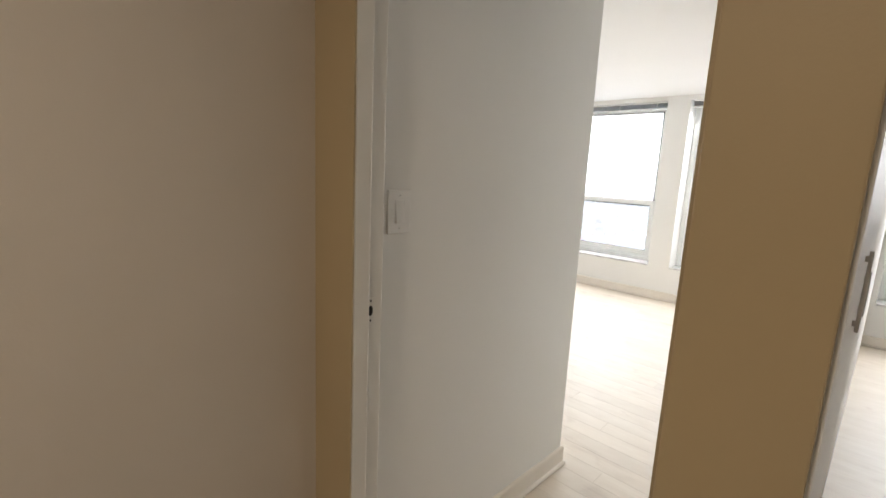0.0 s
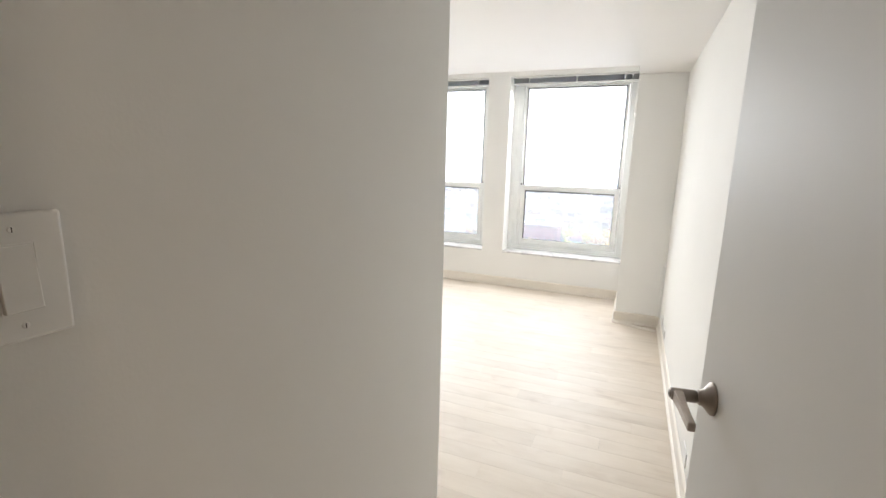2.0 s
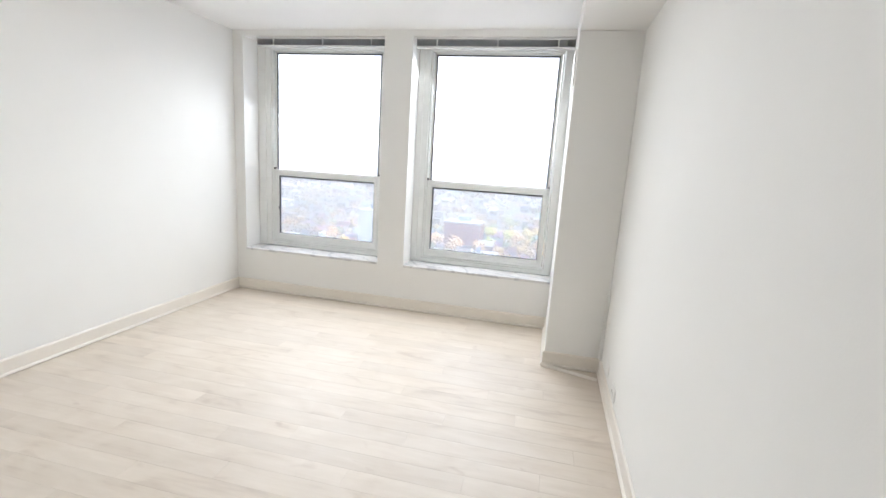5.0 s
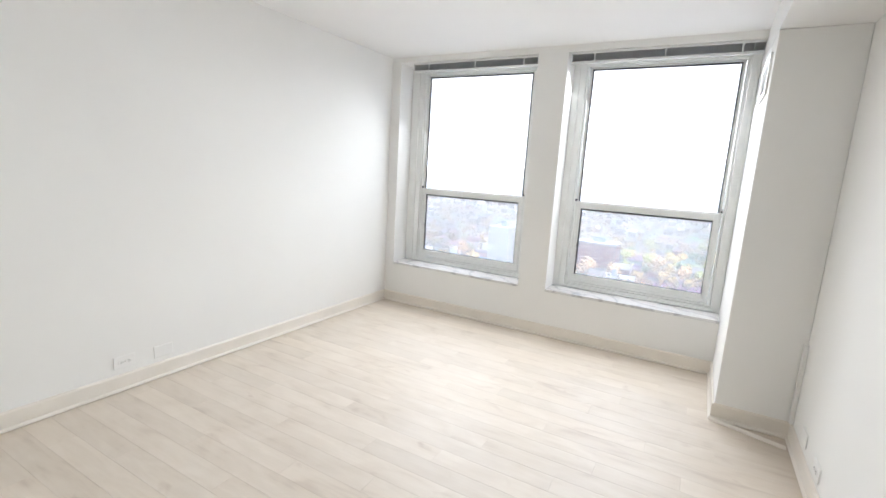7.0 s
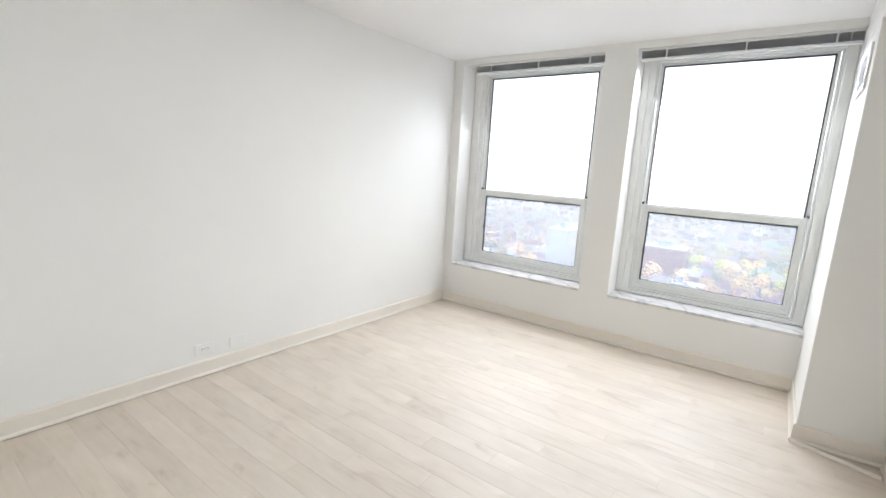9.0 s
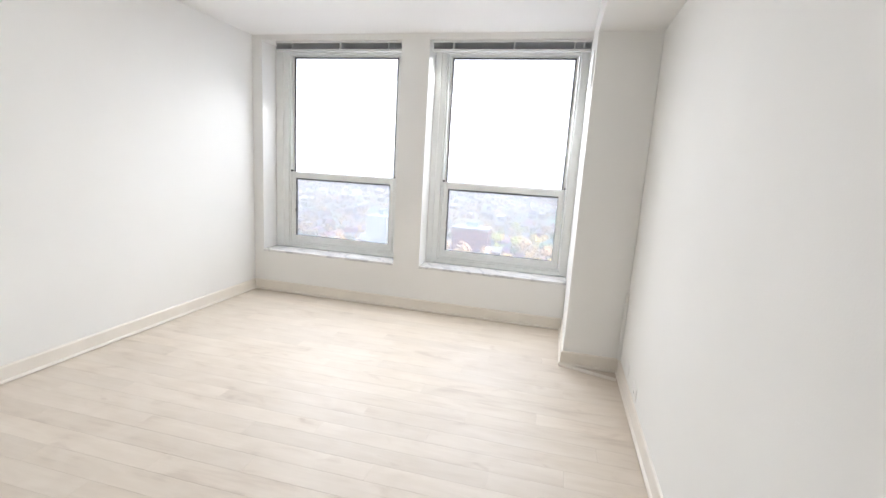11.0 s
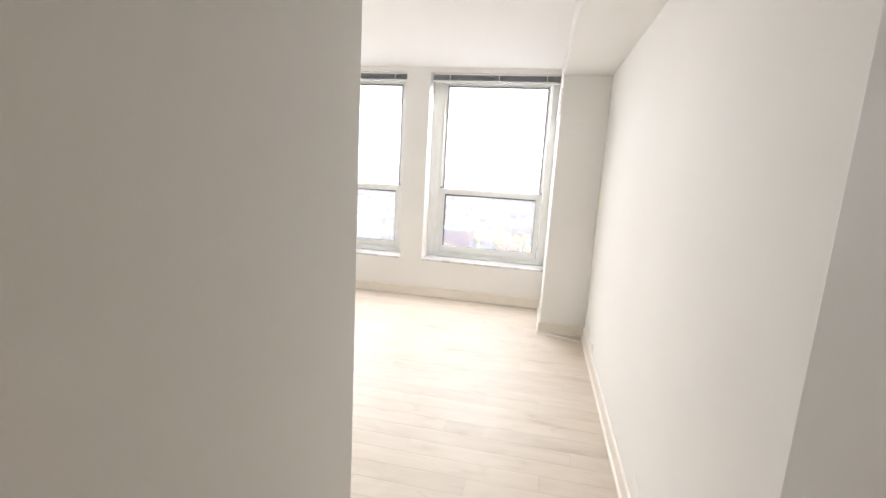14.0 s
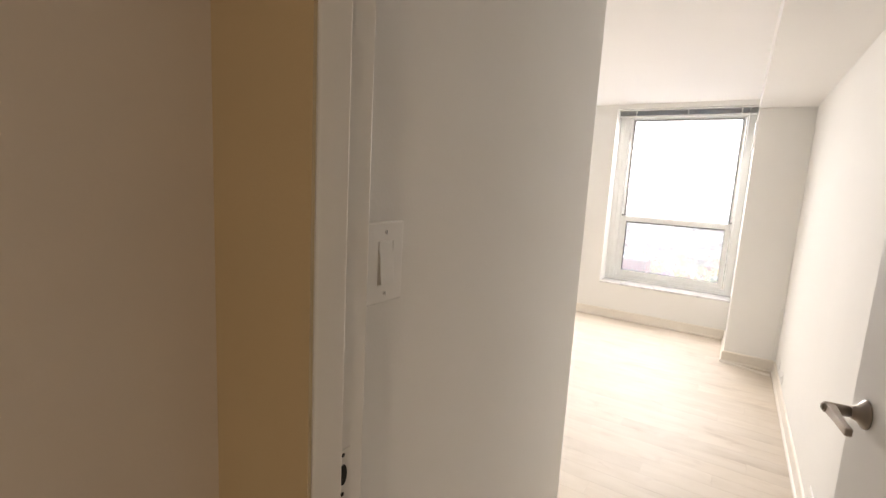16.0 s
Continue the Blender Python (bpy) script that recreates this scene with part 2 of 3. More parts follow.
# ---- the large structure ----
def wall_with_openings(x0, x1, ys, zs, openings):
    """A wall between x0 and x1; each opening is ((y0, y1), (z0, z1)) and goes right through."""
    cy = sorted({*ys, *(v for o in openings for v in o[0])})
    cz = sorted({*zs, *(v for o in openings for v in o[1])})
    bm, cache = bmesh.new(), {}

    def vert(x, y, z):
        key = (x, round(y, 4), round(z, 4))
        if key not in cache:
            cache[key] = bm.verts.new((x, y, z))
        return cache[key]

    def solid(i, j):
        if not (0 <= i < len(cy) - 1 and 0 <= j < len(cz) - 1):
            return False
        y, z = (cy[i] + cy[i + 1]) / 2, (cz[j] + cz[j + 1]) / 2
        return not any(o[0][0] < y < o[0][1] and o[1][0] < z < o[1][1] for o in openings)

    for i in range(len(cy) - 1):
        for j in range(len(cz) - 1):
            if not solid(i, j):
                continue
            y, yy, z, zz = cy[i], cy[i + 1], cz[j], cz[j + 1]
            for x in (x0, x1):
                bm.faces.new((vert(x, y, z), vert(x, yy, z), vert(x, yy, zz), vert(x, y, zz)))
            for di, dj, a, b in ((-1, 0, (y, z), (y, zz)), (1, 0, (yy, z), (yy, zz)), (0, -1, (y, z), (yy, z)), (0, 1, (y, zz), (yy, zz))):
                if not solid(i + di, j + dj):
                    bm.faces.new((vert(x0, *a), vert(x0, *b), vert(x1, *b), vert(x1, *a)))
    return bm


holes = [(W1, (SILL, HEAD)), (W2, (SILL, HEAD)), (W3, (SILL, HEAD))]
bm = wall_with_openings(XW, XO, (-3.6, 4.2), (-0.12, 2.6), holes)
bmesh.ops.recalc_face_normals(bm, faces=bm.faces)
rim = [e for e in bm.edges if all(abs(v.co.x - XW) < 1e-4 for v in e.verts) and e.calc_face_angle(0) > 1
       and -0.9 < e.verts[0].co.y < 4.0 and e.verts[0].co.z > 0.2 and e.verts[0].co.z < 2.5]
soften(bm, 0.004, 2, rim)
structure("wall_window", bm, WALL, "white painted outer wall with deep window reveals", "wall")
structure("wall_left", block(1.70, XW, 4.062, 4.2, 0, CEIL), WALL, "plain white painted bedroom wall", "wall")
structure("wall_right", block(0.528, XW, 0.500, 0.600, 0, CEIL, 0.003), WALL, "long white painted wall beside the open door", "wall")
structure("wall_entry", block(0.6255, 1.863, 1.500, 1.64, 0, CEIL, 0.006, 3), WALL, "white painted entry wall ending in an outside corner", "wall")
structure("wall_back", block(1.70, 1.860, 1.64, 4.062, 0, CEIL), WALL, "white painted wall behind the entry", "wall")
structure("wall_door_side", block(0.528, 0.6255, 1.452, 1.75, 0, CEIL, 0.003), SHADEOCHRE, "narrow wall beside the door frame, warm shade in its colour", "wall")
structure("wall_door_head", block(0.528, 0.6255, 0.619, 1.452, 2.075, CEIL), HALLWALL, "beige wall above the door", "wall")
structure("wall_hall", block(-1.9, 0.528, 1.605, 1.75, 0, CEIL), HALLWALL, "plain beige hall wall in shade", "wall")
structure("wall_hall_stub", block(0.512, 0.5235, 0.484, 0.646, 0, CEIL, 0.003), SHADEOCHRE, "narrow wall end with deep shade put into its colour", "wall")
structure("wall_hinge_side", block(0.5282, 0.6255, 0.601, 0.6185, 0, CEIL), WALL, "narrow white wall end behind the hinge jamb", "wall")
# thin facing that carries the shade colour up to the frame's corner
structure("wall_door_return", block(0.5195, 0.5247, 1.4232, 1.605, 0, CEIL), SHADEOCHRE, "narrow wall up to the door frame, warm shade in its colour", "wall")
# unseen closing wall, dark so that less light bounces into the hall
structure("wall_hall_back", block(-2.05, -1.9, -3.6, 1.75, 0, CEIL), DARKBACKWALL, "unseen wall closing the hall, dark to cut bounced light", "wall")
structure("wall_living", block(-1.9, XW, -3.75, -3.6, 0, CEIL), WALL, "white painted wall of the next room", "wall")
structure("column", block(4.98, XW, 0.600, 0.988, 0, SOFFIT, 0.004), WALL, "white boxed-in column beside the window", "column")
structure("soffit", block(0.6255, XW, 0.600, 0.988, SOFFIT, CEIL), CEILING, "white dropped soffit along the wall", "soffit")
structure("ceiling", block(-2.05, XO, -3.75, 4.2, CEIL, CEIL + 0.15), CEILING, "smooth white painted ceiling", "ceiling")
floor = structure("floor", block(-2.05, XO, -3.75, 4.2, -0.2, -0.009), BOARD, "bleached oak plank floor", "floor")

# baseboards with a shoe moulding; the way runs with the wall on its left
BASE = [(0, 0.0025), (0.022, 0.0025), (0.0235, 0.005), (0.023, 0.010), (0.019, 0.016), (0.012, 0.020), (0.012, 0.092), (0.009, 0.099), (0.003, 0.103), (0, 0.103)]


def baseboard(points, label):
    tagged(part("baseboard", swept(points, BASE), TRIM), label, "baseboard", "baseboards", "structure")


CREAM = "cream painted baseboard with a shoe moulding"
baseboard([(0.64, 1.499), (1.864, 1.499), (1.864, 4.061), (XW - 0.001, 4.061), (XW - 0.001, 0.989), (4.979, 0.989), (4.979, 0.601), (0.65, 0.601)], CREAM)
baseboard([(XW - 0.001, 0.499), (XW - 0.001, -3.599), (-1.899, -3.599), (-1.899, 1.604), (0.519, 1.604)], CREAM)

# ---- door frame and door ----
frame_ob = empty("door_frame", 0.585, 1.03, 0, "white painted door frame with stops, strike side open", "door frame", "", "structure")


def framed(name, bm, mat, parent=frame_ob, label=""):
    return part(name, moved(bm, parent.matrix_world.inverted()), mat, parent, label)


framed("jamb", block(0.525, 0.628, 1.436, 1.452, 0, 2.075, 0.0025), FRAMEPAINT)
# hinge jamb and stop take the shade-toned colour, unlike the white strike side
framed("jamb", block(0.525, 0.628, 0.619, 0.630, 0, 2.075, 0.0025), SHADEOCHRE)
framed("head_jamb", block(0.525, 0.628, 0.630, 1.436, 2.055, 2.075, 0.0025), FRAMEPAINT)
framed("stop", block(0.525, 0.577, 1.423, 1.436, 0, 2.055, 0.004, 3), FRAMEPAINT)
framed("stop", block(0.525, 0.577, 0.630, 0.634, 0, 2.055, 0.003), SHADEOCHRE)
framed("stop", block(0.525, 0.577, 0.634, 1.423, 2.042, 2.055, 0.003), FRAMEPAINT)
plate = framed("strike_plate", block(0.578, 0.603, 1.4345, 1.4362, 1.057, 1.127, 0.0006), FRAMEPAINT, label="painted-over strike plate with a dark latch hole")
part("latch_hole", moved(turned([(0.0085, 0), (0.0085, 0.0009)], "y", 16), Matrix.Translation((0.0035, 0.4035, 1.092)) @ Matrix.Diagonal((0.85, 1, 1.75, 1))), DARK, plate)
for z in (1.064, 1.120):
    part("screw", moved(turned([(0.0028, 0), (0.0028, 0.0007)], "y", 12), Matrix.Translation((0.0035, 0.4037, z))), DARK, plate)

DOOR_W, DOOR_T, DOOR_H, OPEN = 0.822, 0.050, 2.035, 7.0
door = empty("door", 0.632, 0.634, 0.008, "white painted flush door standing open along the wall", "door", rz=OPEN)
part("slab", block(0.003, DOOR_W, 0.0, DOOR_T, 0, DOOR_H, 0.0018), DOORPAINT, door)
# thin added facing, gives the door's hinge edge its shade as colour
part("hinge_edge", block(0.0, 0.0028, 0.0, DOOR_T, 0, DOOR_H, 0.0008), SHADEOCHRE, door, "hinge edge with the hall's shade put into its colour")


def lever_set(side):
    """Rose, neck and lever on one face; side +1 is the face towards the passage."""
    at = Matrix.Translation((DOOR_W - 0.076, DOOR_T if side > 0 else 0, 1.063))
    flip = Matrix.Diagonal((1, side, 1, 1))
    handle = part("lever_handle", moved(turned([(0.029, 0), (0.029, 0.004), (0.027, 0.0065), (0.016, 0.015), (0.0130, 0.0235), (0.0125, 0.024)], "y", 40), at @ flip),
                  NICKEL, door, "brushed nickel lever handle", True)
    neck = turned([(0.0125, 0.0235), (0.0098, 0.024), (0.0098, 0.027), (0.0115, 0.0275), (0.0112, 0.066), (0.0105, 0.0685), (0.0080, 0.069)], "y", 28)
    part("neck", moved(neck, at @ flip), NICKEL, handle, "", True)
    bm = bmesh.new()
    rows = []
    for x, y, half, thick in ((0.004, 0.058, 0.0100, 0.0085), (-0.012, 0.058, 0.0100, 0.0085), (-0.05, 0.059, 0.0085, 0.0065), (-0.088, 0.0595, 0.0080, 0.0060), (-0.112, 0.059, 0.0080, 0.0060)):
        rows.append([bm.verts.new((x, y + dy * thick, dz * half)) for dy, dz in ((-1, -1), (-1, 1), (1, 1), (1, -1))])
    for a, b in zip(rows, rows[1:]):
        for j in range(4):
            bm.faces.new((a[j], a[(j + 1) % 4], b[(j + 1) % 4], b[j]))
    bm.faces.new(rows[0]), bm.faces.new(rows[-1])
    bmesh.ops.recalc_face_normals(bm, faces=bm.faces)
    soften(bm, 0.0025, 2, [e for e in bm.edges if e.calc_face_angle(0) > 0.6])
    part("lever", moved(bm, at @ flip), NICKEL, handle)
    part("turn_button", moved(turned([(0.0075, 0.069), (0.0075, 0.0705), (0.0065, 0.072), (0.002, 0.0722)], "y", 20), at @ flip), NICKEL, handle, "", True)
    part("button_slot", moved(block(-0.0008, 0.0008, 0.0722, 0.0728, -0.0022, 0.0022), at @ flip), DARK, handle)


lever_set(1)
lever_set(-1)
part("latch_plate", block(DOOR_W - 0.0003, DOOR_W + 0.0009, 0.010, 0.034, 1.026, 1.082, 0.0004), NICKEL, door)
part("latch_bolt", block(DOOR_W, DOOR_W + 0.010, 0.016, 0.028, 1.045, 1.063, 0.002), NICKEL, door)
for z in (0.22, 1.27, 1.80):
    hinge = part("hinge", moved(turned([(0.0055, 0), (0.0055, 0.1)], "z", 16), Matrix.Translation((-0.004, -0.004, z))), FRAMEPAINT, door, "painted butt hinge", True)
    part("hinge_leaf", block(0.0008, 0.0030, 0.0, 0.030, z, z + 0.1), FRAMEPAINT, hinge)


# ---- windows ----
def ring(x0, x1, y0, y1, z0, z1, wl, wr, wb, wt, bevel=0.003):
    """Four members of a frame, butted and slightly rounded, as one mesh."""
    bm = bmesh.new()
    for b in ((y0, y0 + wl, z0, z1), (y1 - wr, y1, z0, z1), (y0 + wl, y1 - wr, z0, z0 + wb), (y0 + wl, y1 - wr, z1 - wt, z1)):
        one = bmesh.new()
        add_box(one, x0, x1, *b)
        soften(one, bevel, 2)
        tmp = bpy.data.meshes.new("tmp")
        one.to_mesh(tmp)
        one.free()
        bm.from_mesh(tmp)
        bpy.data.meshes.remove(tmp)
    return bm


def window(number, y0, y1, near, far, label):
    """near and far: the widths of the fixed side frames, up to the sashes, at y0 and y1."""
    w = empty("window_%d" % number, 6.0, (y0 + y1) / 2, SILL, label, "window", "windows", "structure")
    inv = w.matrix_world.inverted()

    def add(name, bm, mat, parent=None, text=""):
        ob = part(name, moved(bm, inv), mat, parent or w, text)
        return ob

    z0, z1 = SILL + 0.018, HEAD
    add("outer_frame", ring(5.958, 6.05, y0 + 0.001, y1 - 0.001, z0, z1 - 0.001, near - 0.022, far - 0.022, 0.036, 0.058), ALU)
    add("track", ring(5.970, 6.035, y0 + near - 0.019, y1 - far + 0.019, z0 + 0.039, z1 - 0.060, 0.015, 0.015, 0.015, 0.010, 0.002), ALU)
    for y, wide, way in ((y0, near, 1), (y1, far, -1)):
        a, b = sorted((y + way * 0.002, y + way * (wide - 0.072)))
        add("side_cover", block(5.944, 5.957, a, b, z0, z1 - 0.002, 0.003), ALU)
    a, b = y0 + near, y1 - far
    up = add("upper_sash", ring(6.006, 6.032, a, b, 1.150, z1 - 0.071, 0.022, 0.022, 0.03, 0.020, 0.002), ALU)
    add("glazing_bead", ring(6.000, 6.012, a + 0.020, b - 0.020, 1.19, z1 - 0.087, 0.010, 0.010, 0.006, 0.011, 0.001), GASKET, up, "dark glazing bead")
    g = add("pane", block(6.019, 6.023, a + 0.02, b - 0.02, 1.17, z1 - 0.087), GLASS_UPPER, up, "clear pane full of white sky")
    g.visible_shadow = False
    low = add("lower_sash", ring(5.974, 6.002, a, b, z0 + 0.056, 1.202, 0.050, 0.050, 0.070, 0.062, 0.004), ALU)
    add("glazing_bead", ring(5.982, 5.996, a + 0.0495, b - 0.0495, z0 + 0.1255, 1.1405, 0.006, 0.012, 0.004, 0.014, 0.001), GASKET, low, "dark glazing bead")
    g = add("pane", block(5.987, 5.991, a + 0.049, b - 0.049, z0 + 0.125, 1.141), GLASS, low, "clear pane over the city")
    g.visible_shadow = False
    add("sash_step", ring(5.966, 5.9735, a + 0.010, b - 0.010, z0 + 0.064, 1.193, 0.016, 0.016, 0.018, 0.014, 0.002), ALU, low)
    add("sash_bead", ring(5.970, 5.9738, a + 0.036, b - 0.036, z0 + 0.110, 1.152, 0.008, 0.008, 0.008, 0.006, 0.001), ALU, low)
    add("frame_step", block(5.938, 5.957, y0 + near - 0.060, y1 - far + 0.060, z0 + 0.004, z0 + 0.020, 0.003), ALU)
    for y in (a - 0.004, b - 0.010):
        add("sash_block", block(5.968, 5.996, y, y + 0.014, 1.203, 1.220, 0.002), GASKET, low, "small black sash block")
    add("sash_catch", block(5.970, 5.982, b - 0.056, b - 0.047, 0.80, 0.83, 0.002), GASKET, low, "small black sash catch")
    return w


SIX = "white aluminium sash window with a tall upper pane"
window(1, *W1, 0.102, 0.157, SIX)
window(2, *W2, 0.090, 0.125, SIX)
window(3, *W3, 0.090, 0.110, "white aluminium sash window of the next room")


def sill(y0, y1):
    bm = block(XW - 0.012, 5.965, y0 + 0.001, y1 - 0.001, SILL - 0.004, SILL + 0.018, 0.003)
    tagged(part("window_sill", bm, MARBLE), "white marble window sill with grey veins", "window sill", "window sills", "structure")


for w in (W1, W2, W3):
    sill(*w)


def blind(y0, y1, wand=False):
    b = empty("window_blind", 5.772, (y0 + y1) / 2, HEAD - 0.03, "raised venetian blind, grey slats stacked under a white rail", "blind", "window blinds")
    h = (y1 - y0) / 2 - 0.004
    part("headrail", block(-0.022, 0.022, -h, h, 0.0115, 0.028, 0.002), BLINDWHITE, b)
    rng = random.Random(7)
    for i in range(11):
        z = -0.0390 + i * 0.0046
        dx, dz = rng.uniform(-0.0015, 0.0015), rng.uniform(-0.0006, 0.0006)
        bm = bmesh.new()
        rows = []
        for k in range(7):
            y = -h + 2 * h * k / 6
            sag = rng.uniform(-0.0007, 0.0007)
            rows.append([bm.verts.new((x + dx, y, z + dz + u + sag)) for x, u in ((-0.0185, 0), (-0.009, 0.0012), (0, 0.0017), (0.009, 0.0012), (0.0185, 0), (0.009, 0.0004), (0, 0.0009), (-0.009, 0.0004))])
        for a, c in zip(rows, rows[1:]):
            for j in range(8):
                bm.faces.new((a[j], a[(j + 1) % 8], c[(j + 1) % 8], c[j]))
        bm.faces.new(rows[0]), bm.faces.new(rows[-1])
        part("slat", bm, SLAT, b)
    part("bottom_rail", block(-0.019, 0.019, -h, h, -0.058, -0.042, 0.003), BLINDWHITE, b)
    for f in (0.14, 0.53, 0.90):
        y = h - 2 * h * f
        bm = bmesh.new()
        add_box(bm, -0.0245, -0.0195, y - 0.005, y + 0.005, -0.046, 0.012)
        add_box(bm, -0.0265, -0.0195, y - 0.008, y + 0.004, 0.000, 0.014)
        add_box(bm, -0.0260, -0.0195, y - 0.009, y + 0.007, -0.058, -0.044)
        soften(bm, 0.0012, 1)
        part("ladder_tape", bm, BLINDWHITE, b, "white ladder clip")
    if wand:
        rod = part("tilt_wand", moved(turned([(0.0022, -1.13), (0.0032, -1.12), (0.0022, -1.02), (0.0022, 0.0)], "z", 10), pose(-0.012, -h + 0.062, 0.0, 0.4, 0.3)), BLINDWHITE, b, "thin white tilt wand", True)
        part("wand_hook", block(-0.016, -0.008, -h + 0.058, -h + 0.066, -0.006, 0.012, 0.001), BLINDWHITE, rod)


blind(2.573, 3.831)
blind(0.988, 2.300, wand=True)
blind(*W3)


# ---- small fixtures ----
def wall_plate(name, x, y, z, facing, label, kind, width=0.118, height=0.074):
    """A plate lying along x on a wall; facing +1 looks to +y, -1 to -y."""
    o = empty(name, x, y, z, label, kind, "wall plates")
    flip = Matrix.Diagonal((1, facing, 1, 1))
    part("plate", moved(block(-width / 2, width / 2, 0.0003, 0.0065, -height / 2, height / 2, 0.003, 2), flip), PLASTIC, o)
    return o, flip


def outlet(x, y, z, facing, blank=False):
    o, flip = wall_plate("wall_outlet", x, y, z, facing, "white blank wall plate above the baseboard" if blank else "white duplex wall outlet mounted sideways", "outlet")
    if blank:
        for dx in (-0.042, 0.042):
            part("screw", moved(turned([(0.003, 0.006), (0.003, 0.0072)], "y", 12), flip @ Matrix.Translation((dx, 0, 0))), PLASTIC, o)
        return
    for dx in (-0.0195, 0.0195):
        face = part("receptacle", moved(turned([(0.0165, 0.0047), (0.0165, 0.0078), (0.0155, 0.0085)], "y", 24), flip @ Matrix.Translation((dx, 0, 0))), PLASTIC, o)
        for dz in (-0.006, 0.006):
            part("slot", moved(block(dx - 0.004, dx + 0.004, 0.0084, 0.0089, dz - 0.0012, dz + 0.0012), flip), DARK, face)
        part("ground_hole", moved(turned([(0.0025, 0.0084), (0.0025, 0.0089)], "y", 10), flip @ Matrix.Translation((dx + 0.009, 0, 0))), DARK, face)
    part("screw", moved(turned([(0.003, 0.006), (0.003, 0.0072)], "y", 12), flip), NICKEL, o)


outlet(3.178, 4.062, 0.176, -1)
outlet(3.405, 4.062, 0.172, -1, True)
outlet(4.36, 0.600, 0.165, 1)
outlet(4.66, 0.600, 0.175, 1, True)
outlet(2.68, 0.600, 0.165, 1, True)

# rocker light switch on the entry wall
sw = empty("light_switch", 0.731, 1.500, 1.352, "white rocker light switch in a wide cover plate", "light switch")
plate = part("cover_plate", block(-0.044, 0.044, -0.007, -0.0003, -0.065, 0.065, 0.0035, 3), PLASTIC, sw)
rim = part("rocker_frame", ring(-0.001, 0.001, -0.0175, 0.0175, -0.0345, 0.0345, 0.0012, 0.0012, 0.0012, 0.0012, 0.0002), PLASTIC, sw)
rim.matrix_local = pose(0, -0.0072, 0, 0, 0, 90)
bm = block(-0.016, 0.016, -0.0105, -0.006, -0.033, 0.033, 0.001)
for v in bm.verts:
    if v.co.y < -0.008:
        v.co.y += 0.0032 * (v.co.z / 0.033)
part("rocker", bm, PLASTIC, sw)
for z in (-0.0485, 0.0485):
    screw = part("screw", moved(turned([(0.0034, -0.0066), (0.0034, -0.0078), (0.0026, -0.0083)], "y", 16), Matrix.Translation((0, 0, z))), PLASTIC, sw)
    part("screw_slot", block(-0.0004, 0.0004, -0.0086, -0.0082, z - 0.0026, z + 0.0026), DARK, screw)

# air vent high on the column's side
vent = empty("air_vent", 5.30, 0.988, 2.05, "white louvred air vent on the column", "vent")


def upright(bm):
    return moved(bm, Matrix.Rotation(radians(90), 4, "Z"))


part("frame", upright(ring(0.0, 0.012, -0.20, 0.20, -0.115, 0.115, 0.028, 0.028, 0.028, 0.028, 0.003)), PLASTIC, vent)
part("backing", block(-0.172, 0.172, 0.0005, 0.002, -0.087, 0.087), DARK, vent)
for i in range(11):
    bm = moved(block(-0.171, 0.171, -0.0010, 0.0010, -0.0062, 0.0062), pose(0, 0.007, -0.078 + i * 0.0156, 34))
    part("louvre", bm, PLASTIC, vent)

# surface conduit in the corner and the loose moulding before the column
part_c = part("corner_conduit", block(4.945, 4.966, 0.6005, 0.622, 0.104, 0.58, 0.004), CABLE)
tagged(part_c, "short white surface conduit beside the column", "conduit")


strip = swept([(4.952, 1.004), (4.918, 0.88), (4.872, 0.74), (4.838, 0.632)],
              [(0, 0.0005), (0.015, 0.0005), (0.0145, 0.006), (0.010, 0.013), (0.004, 0.017), (0, 0.018)])
tagged(part("loose_moulding", strip, TRIM), "loose strip of cream shoe moulding on the floor", "moulding")

# flush ceiling lamp in the hall
lamp = empty("ceiling_lamp", -1.0, 0.75, CEIL, "round flush ceiling lamp of the hall", "ceiling lamp")
part("rim", turned([(0.16, 0), (0.16, -0.03), (0.15, -0.04), (0.145, -0.04), (0.145, -0.002)], "z", 40), NICKEL, lamp, "", True)
part("diffuser", turned([(0.143, -0.004), (0.143, -0.045), (0.13, -0.058), (0.08, -0.066), (0.001, -0.068)], "z", 40), PLASTIC, lamp, "", True)

# closet doors of the next room, on the far side of the long wall
for k, x in enumerate((0.530, 0.840)):
    c = empty("closet_door", x, 0.499, 0.012, "flush white closet door with a slim steel pull", "closet door", "closet doors")
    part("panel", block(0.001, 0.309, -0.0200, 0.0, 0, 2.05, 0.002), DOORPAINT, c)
    hx, z0, z1 = (0.215, 1.265, 1.385) if k == 0 else (0.06, 1.258, 1.335)
    pull = part("pull", block(hx - 0.006, hx + 0.006, -0.0285, -0.0235, z0, z1, 0.0015), STEEL, c, "slim brushed steel pull")
    for z in (z0 + 0.012, z1 - 0.012):
        part("post", block(hx - 0.003, hx + 0.003, -0.024, -0.0195, z - 0.004, z + 0.004), STEEL, pull)

# ---- the city outside, far below ----
GROUND_Z = -60.0


